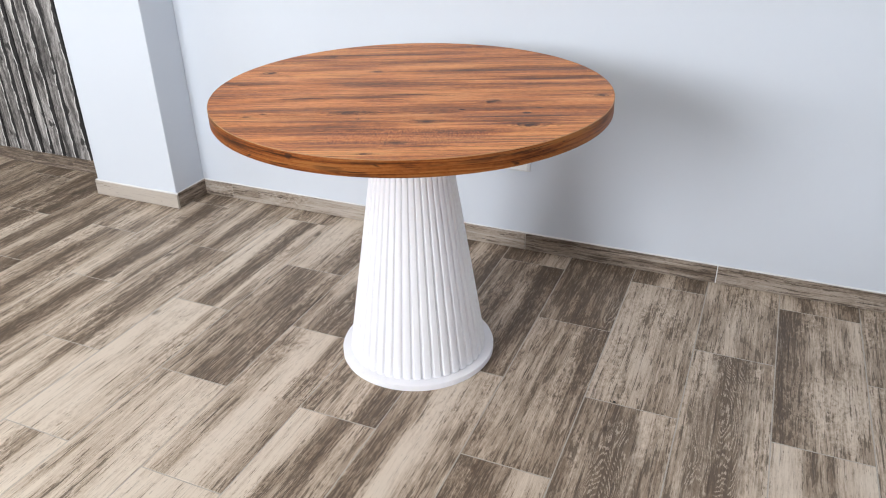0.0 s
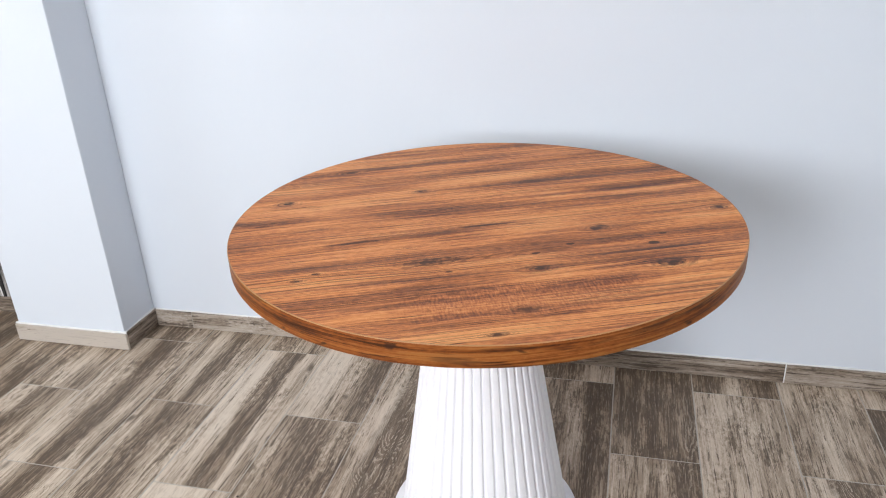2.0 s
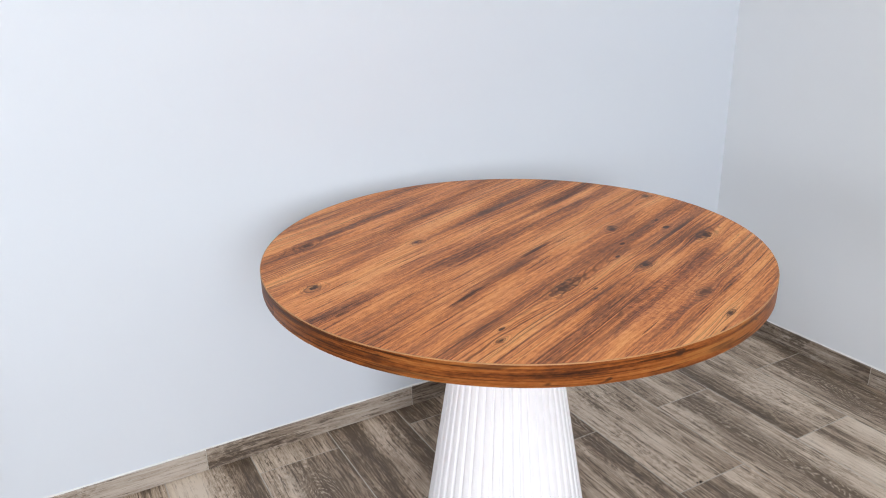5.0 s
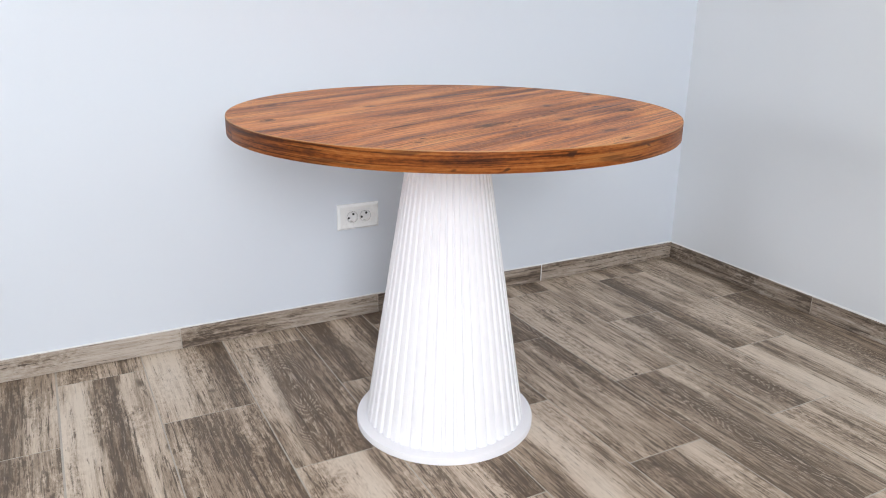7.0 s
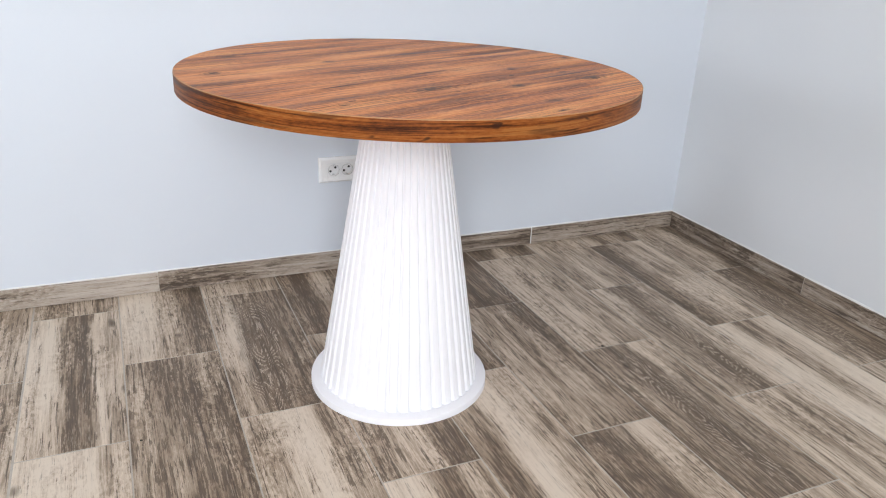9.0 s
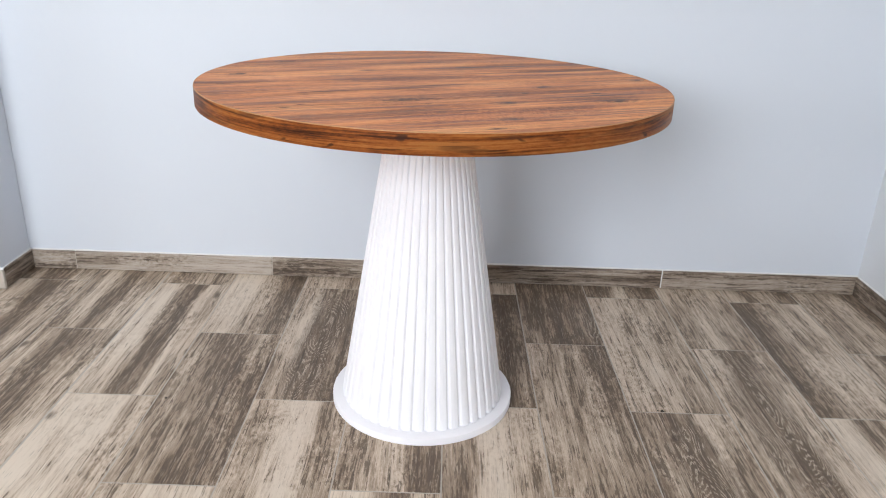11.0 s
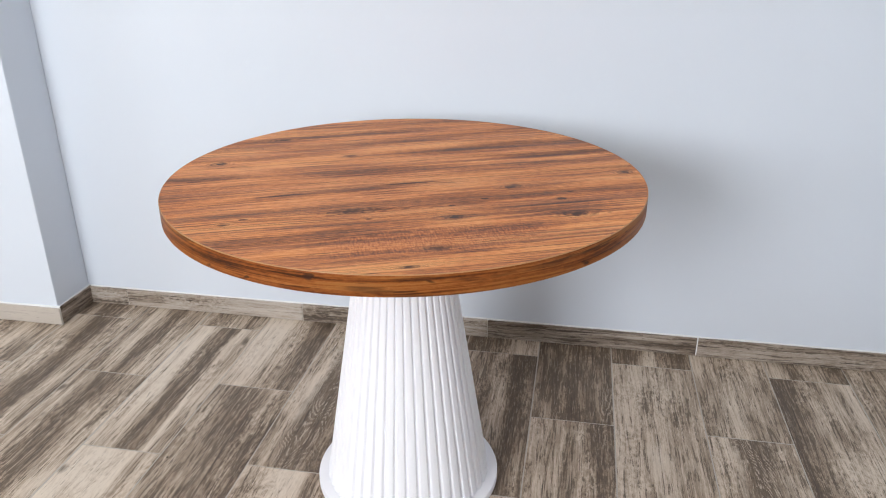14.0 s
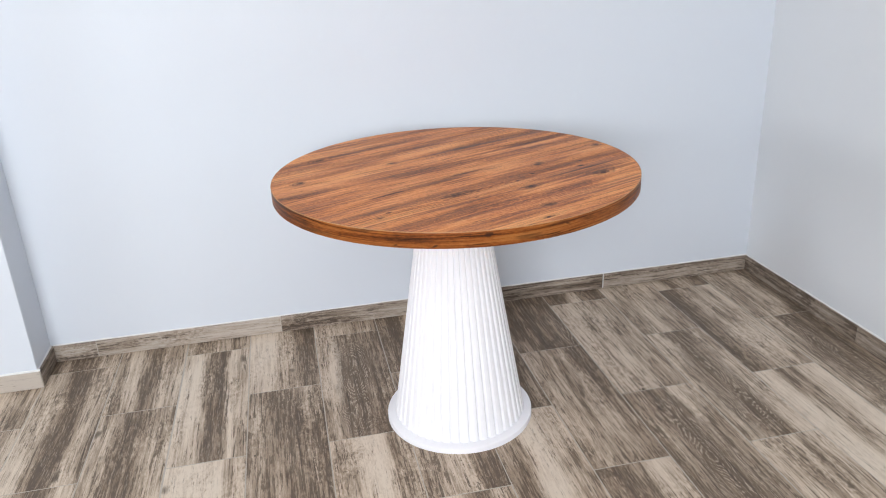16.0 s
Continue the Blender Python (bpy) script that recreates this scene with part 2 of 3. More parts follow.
def make_table_wood(name, edge=False):
    """Warm brown knotty pine laminate. The edge band's grain runs round the rim."""
    m, t, s = surface(name)
    mul = lambda x, k: calc(t, "MULTIPLY", x, k)
    add = lambda x, y: calc(t, "ADD", x, y)
    off = lambda x, k: mul(calc(t, "SUBTRACT", x, 0.5), k)
    a, b, c = split(t, places(t))
    cg, sg = math.cos(GRAIN), math.sin(GRAIN)
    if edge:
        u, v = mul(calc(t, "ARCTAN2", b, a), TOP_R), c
        # the edge band's colour is dimmed to offset the light it faces
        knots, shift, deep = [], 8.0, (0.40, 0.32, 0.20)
    else:
        u, v = add(mul(a, cg), mul(b, sg)), calc(t, "SUBTRACT", mul(b, cg), mul(a, sg))
        knots, shift, deep = [(x * cg + y * sg, y * cg - x * sg, *rest) for x, y, *rest in KNOTS], 3.0, (1.0, 0.975, 0.945)
    within = lambda pu, pv, hu, hv, across: vec(t, "LENGTH", xyz(t, mul(calc(t, "SUBTRACT", u, pu), 1 / hu), mul(calc(t, "SUBTRACT", across, pv), 1 / hv)))
    vw = add(v, off(fuzz(t, xyz(t, mul(u, 1.8), mul(v, 6.0), shift), 1, 2, 0.5), 0.03))
    dark_knot, halo = 0.0, 0.0
    for ku, kv, kl, kw, kd in knots:
        dv = calc(t, "SUBTRACT", v, kv)
        d = within(ku, kv, kl, kw, v)
        near = remap(t, within(ku, kv, kl * 3.6, kw * 2.6, v), 1.0, 0.1)
        # the grain parts round the knot
        vw = add(vw, mul(mul(near, dv), -0.75))
        halo = calc(t, "MAXIMUM", mul(near, 0.55), halo)
        rag = add(d, add(off(fuzz(t, xyz(t, u, v, ku), 130, 2.5), 0.75), off(fuzz(t, xyz(t, u, v, kv), 38, 2), 0.9)))
        core = mul(remap(t, rag, 1.05, 0.70), kd)
        if kl > 0.011:
            # a dark broken outline and heart, brown between them
            broken = remap(t, fuzz(t, xyz(t, u, v, kv), 70, 2), 0.30, 0.65, 0.0, 0.62)
            inside = mul(remap(t, rag, 0.82, 0.66), remap(t, rag, 0.22, 0.45))
            core = mul(core, calc(t, "SUBTRACT", 1.0, mul(inside, broken)))
        rings = mul(mul(remap(t, calc(t, "SINE", mul(rag, 12.0)), 0.3, 0.95), remap(t, d, 2.6, 1.0)), 0.36 * kd)
        dark_knot = calc(t, "MAXIMUM", calc(t, "MAXIMUM", core, rings), dark_knot)
    at = lambda ku, kv, z: xyz(t, mul(u, ku), mul(vw, kv), z)
    board = fuzz(t, at(0.7, 9, shift), 1, 2, 0.5)
    cloud = fuzz(t, at(2.4, 15, shift + 2), 1, 2.5, 0.55)
    streak = fuzz(t, at(1.3, 62, shift + 4), 1, 3, 0.6)
    thread = fuzz(t, at(2.2, 170, shift + 5), 1, 3, 0.62)
    grain = fuzz(t, at(8.0, 420, shift + 6), 1, 2, 0.65)
    speck = fuzz(t, at(60.0, 230, shift + 7), 1, 3, 0.7)
    tone = 0.60 if edge else 0.570
    for what, k in ((board, 0.55), (cloud, 0.85), (streak, 0.50), (thread, 1.05 if edge else 0.46), (grain, 0.46), (speck, 0.50)):
        tone = add(tone, off(what, k))
    tone = add(tone, mul(halo, 0.06))
    tone = add(off(tone, 1.48), 0.5)
    ragged = off(add(streak, thread), 1.5)
    loops, sawn = 0.0, 0.0
    if not edge:
        for zu, zv, hl, hw, dark in ZONES:
            reach = add(within(zu, zv, hl, hw, vw), add(calc(t, "SUBTRACT", ragged, 0.75), off(cloud, 0.9)))
            tone = calc(t, "SUBTRACT", tone, mul(remap(t, reach, 1.35, 0.15), dark * 0.54))
        for zu, zv, hl, hw in LOOPS:
            loops = calc(t, "MAXIMUM", remap(t, within(zu, zv, hl, hw, v), 1.1, 0.6), loops)
        # saw marks across the grain of one reddish board
        sawn = remap(t, add(within(-0.010, -0.340, 0.230, 0.060, vw), off(cloud, 1.6)), 1.1, 0.5)
        tone = add(tone, mul(mul(off(fuzz(t, xyz(t, mul(u, 300.0), mul(v, 70.0), 1.0), 1, 2, 0.6), 0.95), sawn), 1.0))
    else:
        loops = remap(t, board, 0.52, 0.64, 0.0, 0.6)
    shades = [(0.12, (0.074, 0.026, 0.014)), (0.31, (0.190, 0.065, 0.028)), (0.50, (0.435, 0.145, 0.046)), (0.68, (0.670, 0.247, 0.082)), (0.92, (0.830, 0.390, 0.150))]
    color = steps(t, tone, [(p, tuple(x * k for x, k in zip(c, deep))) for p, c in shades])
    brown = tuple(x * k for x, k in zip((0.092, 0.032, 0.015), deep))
    color = blend(t, mul(sawn, 0.22), color, (0.42, 0.120, 0.048))
    # bundles of long thin lines, short slits, and nested loops round the knots
    long_line = remap(t, fuzz(t, at(1.2, 270, shift + 11), 1, 1.5, 0.5), 0.53, 0.63)
    bundle = remap(t, fuzz(t, at(0.9, 11, shift + 12), 1, 1.5, 0.5), 0.42, 0.58)
    color = blend(t, mul(mul(long_line, bundle), 0.72), color, brown)
    slit = calc(t, "SUBTRACT", fuzz(t, at(4.5, 150, shift + 9), 1, 2.5, 0.6), mul(halo, 0.12))
    color = blend(t, mul(remap(t, slit, 0.625, 0.67), 0.85), color, brown)
    slow = fuzz(t, xyz(t, mul(u, 3.0), mul(vw, 17.0), shift + 14), 1, 1.5, 0.45)
    contour = remap(t, calc(t, "SINE", mul(add(slow, mul(speck, 0.010)), 120.0)), 0.35, 0.98)
    color = blend(t, mul(mul(contour, loops), 0.50), color, brown)
    if edge:
        blot = fuzz(t, xyz(t, mul(u, 26.0), mul(v, 55.0), 4.0), 1, 1, 0.4)
        color = blend(t, mul(remap(t, blot, 0.70, 0.76), 0.85), color, (0.035, 0.012, 0.006))
        smear = fuzz(t, xyz(t, mul(u, 7.0), mul(v, 70.0), 9.0), 1, 3, 0.6)
        color = blend(t, mul(remap(t, smear, 0.53, 0.66), 0.65), color, (0.055, 0.018, 0.008))
    else:
        color = blend(t, dark_knot, color, (0.058, 0.020, 0.010))
    finish(t, s, color, remap(t, streak, 0.3, 0.7, 0.42, 0.54), add(grain, add(mul(thread, 0.8), mul(long_line, -0.4))), 0.28, 0.0006, 0.16 if edge else 0.24)
    return m


table_wood = make_table_wood("knotty_pine_laminate")
edge_wood = make_table_wood("dimmed_pine_edge_band", True)
lip_wood = make_plain("pale_cut_edge_of_laminate", (0.50, 0.245, 0.095), 0.5, 0.25, 60)


def make_panel_wood(name):
    """Weathered grey planks with knots; each has a band of black bark down one side and a pale torn line along it."""
    m, t, s = surface(name)
    mul = lambda x, k: calc(t, "MULTIPLY", x, k)
    add = lambda x, y: calc(t, "ADD", x, y)
    off = lambda x, k: mul(calc(t, "SUBTRACT", x, 0.5), k)
    a, b, c = split(t, places(t))
    info = t.nodes.new("ShaderNodeObjectInfo")
    r = mul(info.outputs["Random"], 57.0)
    half = split(t, info.outputs["Color"])[0]
    aw = add(a, off(fuzz(t, xyz(t, mul(a, 14.0), 0.0, mul(c, 6.0)), 1, 3, 0.6, r), 0.06))
    at = lambda ka, kc: xyz(t, mul(aw, ka), 0.0, mul(c, kc))
    broad = fuzz(t, at(22, 3.5), 1, 3, 0.6, r)
    streak = fuzz(t, at(95, 7.0), 1, 4, 0.65, add(r, 4.0))
    fine = fuzz(t, at(260, 38), 1, 3, 0.7, add(r, 8.0))
    tone = add(0.455, add(add(off(broad, 1.05), off(streak, 1.0)), off(fine, 0.75)))
    color = steps(t, tone, [(0.22, (0.040, 0.037, 0.036)), (0.40, (0.140, 0.130, 0.124)), (0.54, (0.300, 0.282, 0.270)), (0.74, (0.560, 0.530, 0.510))])
    spot = fuzz(t, xyz(t, mul(a, 24.0), 0.0, mul(c, 10.0)), 1, 1, 0.4, add(r, 12.0))
    rings = mul(remap(t, calc(t, "SINE", mul(spot, 95.0)), 0.2, 0.9), remap(t, spot, 0.53, 0.63))
    color = blend(t, mul(rings, 0.55), color, (0.060, 0.055, 0.052))
    color = blend(t, mul(remap(t, spot, 0.645, 0.685), 0.9), color, (0.022, 0.020, 0.019))
    wave = add(off(fuzz(t, xyz(t, 0.0, 0.0, mul(c, 5.5)), 1, 3, 0.6, r), 0.052), off(fuzz(t, xyz(t, 0.0, 0.0, mul(c, 60.0)), 1, 2, 0.6, r), 0.007))
    inset = add(calc(t, "SUBTRACT", half, a), wave)
    torn = mul(mul(remap(t, inset, 0.0245, 0.0215), remap(t, inset, 0.0165, 0.0190)), remap(t, fuzz(t, xyz(t, 0.0, 0.0, mul(c, 26.0)), 1, 3, 0.6, add(r, 3.0)), 0.36, 0.52))
    bark = mul(remap(t, inset, 0.0205, 0.0170), remap(t, fine, 0.35, 0.75, 1.0, 0.88))
    color = blend(t, bark, color, (0.012, 0.011, 0.011))
    color = blend(t, torn, color, (0.72, 0.70, 0.68))
    finish(t, s, color, 0.7, add(streak, fine), 0.4, 0.0012, 0.3)
    return m


panel_wood = make_panel_wood("weathered_grey_plank")


# ---------------------------------------------------------------- mesh helpers
def mesh_of(name, bm, material, smooth=False):
    data = bpy.data.meshes.new(name)
    bm.normal_update()
    bm.to_mesh(data)
    bm.free()
    data.materials.append(material)
    if smooth:
        data.polygons.foreach_set("use_smooth", [True] * len(data.polygons))
    return data


def part(name, bm, material, parent=None, label="", smooth=False):
    ob = new(name, mesh_of(name, bm, material, smooth))
    ob.parent = parent
    return tagged(ob, label)


def add_box(bm, x0, x1, y0, y1, z0, z1):
    v = [bm.verts.new((x, y, z)) for z in (z0, z1) for y in (y0, y1) for x in (x0, x1)]
    for f in ((0, 2, 3, 1), (4, 5, 7, 6), (0, 1, 5, 4), (1, 3, 7, 5), (3, 2, 6, 7), (2, 0, 4, 6)):
        bm.faces.new([v[i] for i in f])
    return bm


def box(x0, x1, y0, y1, z0, z1, bevel=0.0, segments=1):
    bm = add_box(bmesh.new(), x0, x1, y0, y1, z0, z1)
    if bevel:
        bmesh.ops.bevel(bm, geom=bm.edges[:], offset=bevel, segments=segments, affect="EDGES", profile=0.5)
    return bm


def turned(profile, around=96, close_top=False, close_bottom=False):
    """A body of revolution from (radius, height) pairs, bottom first."""
    bm = bmesh.new()
    rings = [[bm.verts.new((r * math.cos(2 * math.pi * i / around), r * math.sin(2 * math.pi * i / around), z)) for i in range(around)] for r, z in profile]
    for lo, hi in zip(rings, rings[1:]):
        for i in range(around):
            j = (i + 1) % around
            bm.faces.new((lo[i], lo[j], hi[j], hi[i]))
    if close_top:
        bm.faces.new(rings[-1])
    if close_bottom:
        bm.faces.new(rings[0][::-1])
    return bm


def sharp_by_angle(ob, degrees=35):
    """Smooth faces that stay crisp at edges sharper than the angle."""
    bm = bmesh.new()
    bm.from_mesh(ob.data)
    for e in bm.edges:
        e.smooth = len(e.link_faces) == 2 and e.calc_face_angle() < radians(degrees)
    for f in bm.faces:
        f.smooth = True
    bm.to_mesh(ob.data)
    bm.free()
    return ob


# ---------------------------------------------------------------- walls, ceiling
THICK = 0.2


def structure(name, bm, material, label, category):
    ob = part(name, bm, material, None)
    return tagged(ob, label, category, kind="structure")


structure("wall_back", box(LEFT - THICK, RIGHT + THICK, BACK, BACK + THICK, -0.1, HIGH), wall_paint, "pale bluish-white painted plaster wall behind the table", "wall")
structure("wall_right", box(RIGHT, RIGHT + THICK, FRONT - THICK, BACK, -0.1, HIGH), side_paint, "pale bluish-white painted plaster side wall in the corner", "wall")


def wall_with_openings(name, openings, ends, axis, label):
    """A wall of blocks round its openings (low, high, sill, head), in order along the wall."""
    bm = bmesh.new()
    blocks, at = [], ends[0]
    for low, high, z0, z1 in openings:
        blocks += [(at, low, -0.1, HIGH), (low, high, -0.1, z0), (low, high, z1, HIGH)]
        at = high
    for p0, p1, q0, q1 in blocks + [(at, ends[1], -0.1, HIGH)]:
        if axis == "x":
            add_box(bm, p0, p1, FRONT - THICK, FRONT, q0, q1)
        else:
            add_box(bm, LEFT - THICK, LEFT, p0, p1, q0, q1)
    structure(name, bm, far_paint, label, "wall")


wall_with_openings("wall_front", (REAR_WIN,), (LEFT - THICK, RIGHT), "x", "added unseen wall, dark grey-beige to cut bounced light, with a tall window opening")
wall_with_openings("wall_left", (SIDE_WIN,), (FRONT, BACK), "y", "added unseen wall, dark grey-beige to cut bounced light, with a window opening")
structure("ceiling", box(LEFT - THICK, RIGHT + THICK, FRONT - THICK, BACK + THICK, HIGH, HIGH + 0.15), ceiling_paint, "plain white painted ceiling", "ceiling")

# pilaster that stands out from the back wall
COL_L, COL_R, COL_F = -1.188, -0.778, -0.158
structure("column", box(COL_L, COL_R, COL_F, BACK, -0.02, HIGH, 0.003, 2), wall_paint, "square pale painted pilaster standing out from the wall", "column")

# ---------------------------------------------------------------- plank cladding beside the pilaster
cladding = structure("wall_cladding", box(LEFT, COL_L, BACK - 0.003, BACK, 0.05, HIGH), dark_hole, "weathered grey and white wooden plank cladding on the wall", "wall cladding")
random.seed(4)
x = COL_L
while x > LEFT + 0.05:
    wide = random.uniform(0.056, 0.084)
    lo = max(LEFT, x - wide)
    deep = random.uniform(0.004, 0.009)
    half = (x - lo) / 2
    plank = part("plank", box(-half + 0.001, half - 0.001, -deep, 0, 0, HIGH - 0.062, 0.0015), panel_wood, cladding)
    plank.color = (half, half, half, 1)
    plank.location = ((x + lo) / 2, BACK - 0.003, 0.062)
    x = lo

# ---------------------------------------------------------------- power outlet
outlet = tagged(new("power_outlet"), "white plastic double power outlet on the wall below the table top", "power outlet")
outlet.location = (0.553, BACK, 0.3325)


def ring_hole_plate(w, h, y0, y1, hole_w, hole_h, bevel):
    """A frame with a rectangular opening, front towards -y."""
    bm = bmesh.new()
    outer_b = [bm.verts.new((sx * w / 2, y1, sz * h / 2)) for sx, sz in ((-1, -1), (1, -1), (1, 1), (-1, 1))]
    outer_m = [bm.verts.new((sx * w / 2, y0 + bevel, sz * h / 2)) for sx, sz in ((-1, -1), (1, -1), (1, 1), (-1, 1))]
    outer_f = [bm.verts.new((sx * (w / 2 - bevel), y0, sz * (h / 2 - bevel))) for sx, sz in ((-1, -1), (1, -1), (1, 1), (-1, 1))]
    inner_f = [bm.verts.new((sx * hole_w / 2, y0 + 0.001, sz * hole_h / 2)) for sx, sz in ((-1, -1), (1, -1), (1, 1), (-1, 1))]
    inner_b = [bm.verts.new((sx * hole_w / 2, y1, sz * hole_h / 2)) for sx, sz in ((-1, -1), (1, -1), (1, 1), (-1, 1))]
    for ra, rb in ((outer_b, outer_m), (outer_m, outer_f), (outer_f, inner_f), (inner_f, inner_b)):
        for i in range(4):
            j = (i + 1) % 4
            bm.faces.new((ra[i], ra[j], rb[j], rb[i]))
    return bm


def disc_y(r, y0, y1, around=28):
    """A short round body with its axis along y, front at y0."""
    bm = turned([(r, 0.0), (r, y1 - y0)], around, True, True)
    bmesh.ops.transform(bm, matrix=Matrix.Translation((0, y1, 0)) @ Matrix.Rotation(radians(90), 4, "X"), verts=bm.verts[:])
    return bm


frame_part = part("frame", ring_hole_plate(0.134, 0.079, -0.0135, 0.0, 0.0852, 0.0428, 0.0065), socket_plastic, outlet)
for side in (-1, 1):
    # the insert with a round well
    bm = bmesh.new()
    around, well_r, half_w, half_h, y_f = 32, 0.0172, 0.0210, 0.0210, -0.0128
    rim, bottom, corners = [], [], []
    for i in range(around):
        ang = 2 * math.pi * i / around
        dx, dz = math.cos(ang), math.sin(ang)
        k = 1 / max(abs(dx), abs(dz))
        corners.append(bm.verts.new((dx * k * half_w, y_f, dz * k * half_h)))
        rim.append(bm.verts.new((dx * well_r, y_f, dz * well_r)))
        bottom.append(bm.verts.new((dx * well_r * 0.97, -0.001, dz * well_r * 0.97)))
    for i in range(around):
        j = (i + 1) % around
        bm.faces.new((corners[i], corners[j], rim[j], rim[i]))
        bm.faces.new((rim[i], rim[j], bottom[j], bottom[i]))
    bm.faces.new(bottom)
    bmesh.ops.recalc_face_normals(bm, faces=bm.faces[:])
    insert = part("socket_insert", bm, socket_insert_plastic, outlet)
    insert.location = (side * 0.0212, 0, 0)
    # an added grey ring draws the shade line round the white well
    ring = turned([(0.0172, 0.0), (0.0173, 0.0004), (0.0180, 0.0004), (0.0182, 0.0)], 32)
    bmesh.ops.transform(ring, matrix=Matrix.Translation((0, y_f, 0)) @ Matrix.Rotation(radians(90), 4, "X"), verts=ring.verts[:])
    part("well_shade_ring", ring, well_shade_grey, insert, "added grey ring for the shade line round the well")
    for pin in (-1, 1):
        hole = part("pin_hole", disc_y(0.0036, -0.0022, -0.0006, 12), dark_hole, insert, "dark round pin hole")
        hole.location = (pin * 0.0095 * 0.8, 0, pin * 0.0095 * 0.6)
    for up in (-1, 1):
        clip = part("earth_contact", box(-0.0028, 0.0028, -0.0100, -0.001, -0.0012, 0.0012, 0.0004), steel, insert, "dull steel earth contact")
        clip.location = (0, 0, up * 0.0152)

# ---------------------------------------------------------------- round table
table = tagged(new("round_table"), "round table with knotty brown wood top and white fluted cone pedestal", "table")
table.location = (*TABLE, 0)
top_low = TOP_Z - TOP_T
tabletop = part("tabletop", turned([(TOP_R - 0.0015, top_low + 0.001), (TOP_R - 0.0015, TOP_Z)], 160, True, True), table_wood, table, "knotty brown pine laminate top")
sharp_by_angle(tabletop)
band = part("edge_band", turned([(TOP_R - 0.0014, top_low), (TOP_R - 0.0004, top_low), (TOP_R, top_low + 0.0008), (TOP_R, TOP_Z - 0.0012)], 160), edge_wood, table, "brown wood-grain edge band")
sharp_by_angle(band)
lip = part("edge_lip", turned([(TOP_R, TOP_Z - 0.0012), (TOP_R - 0.0003, TOP_Z - 0.0002), (TOP_R - 0.0015, TOP_Z + 0.0002)], 160), lip_wood, tabletop, "pale thin worn edge line")

BASE_R, BASE_H, CONE_LOW, CONE_HIGH, RIB = 0.2125, 0.018, 0.1895, 0.0790, 0.0046
plate = part("base_plate", turned([(BASE_R - 0.002, 0.0), (BASE_R, 0.0015), (BASE_R, BASE_H - 0.0025), (BASE_R - 0.0007, BASE_H - 0.0008), (BASE_R - 0.0025, BASE_H), (0.10, BASE_H)], 128, True, True), pedestal_paint, table, "white round base plate")
sharp_by_angle(plate, 30)
plate.location = (*STAND, 0)
cone_z0, cone_z1 = BASE_H + 0.0025, top_low
pedestal = part("pedestal", turned([(CONE_LOW - RIB - 0.012, BASE_H), (CONE_LOW - RIB - 0.012, cone_z0), (CONE_LOW - RIB * 1.25, cone_z0), (CONE_HIGH - RIB * 0.9, cone_z1)], 96), pedestal_paint, table, "white fluted cone-shaped pedestal", True)
pedestal.location = (*STAND, 0)
RIBS, RIB_TURN = 44, radians(-49.3)


def rib_mesh():
    """A flat-faced flute: a broad land between the halves of two narrow sharp grooves."""
    bm = bmesh.new()
    rows = []
    for level in range(5):
        f = level / 4
        r, z = CONE_LOW + (CONE_HIGH - CONE_LOW) * f, cone_z0 + (cone_z1 - cone_z0) * f
        deep = RIB * (1.25 - 0.35 * f)
        row = []
        for q, low in ((-1, 1.0), (-0.90, 1.0), (-0.62, 0.10), (-0.54, 0.0), (0, -0.06), (0.54, 0.0), (0.62, 0.10), (0.90, 1.0), (1, 1.0)):
            ang = q * math.pi / RIBS
            rr = r - deep * low
            row.append(bm.verts.new((rr * math.cos(ang), rr * math.sin(ang), z)))
        rows.append(row)
    for lo, hi in zip(rows, rows[1:]):
        for i in range(len(lo) - 1):
            bm.faces.new((lo[i], lo[i + 1], hi[i + 1], hi[i]))
    bm.faces.new(rows[0][::-1])
    return mesh_of("rib", bm, pedestal_paint)


rib_data = rib_mesh()
for i in range(RIBS):
    rib = new("rib", rib_data)
    rib.parent = pedestal
    rib.rotation_euler = (0, 0, RIB_TURN + 2 * math.pi * i / RIBS)

# ---------------------------------------------------------------- skirting
SKIRT_H, SKIRT_T = 0.062, 0.009
random.seed(11)


def skirting_piece(parent, axis, p0, p1, face, out, pale):
    """One tile strip of a skirting: from p0 to p1 along the axis, back on face, standing out by SKIRT_T towards out."""
    half, gap = (p1 - p0) / 2, 0.0013
    mid = (p0 + p1) / 2
    if axis == "x":
        bm = box(-half + gap, half - gap, min(0, out * SKIRT_T), max(0, out * SKIRT_T), 0.002, SKIRT_H + random.uniform(-0.001, 0.001), 0.0008)
        ob = part("tile", bm, skirting_tile, parent)
        ob.location = (mid, face, 0)
    else:
        bm = box(min(0, out * SKIRT_T), max(0, out * SKIRT_T), -half + gap, half - gap, 0.002, SKIRT_H + random.uniform(-0.001, 0.001), 0.0008)
        ob = part("tile", bm, skirting_tile_side, parent)
        ob.location = (face, mid, 0)
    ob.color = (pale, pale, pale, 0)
    return ob


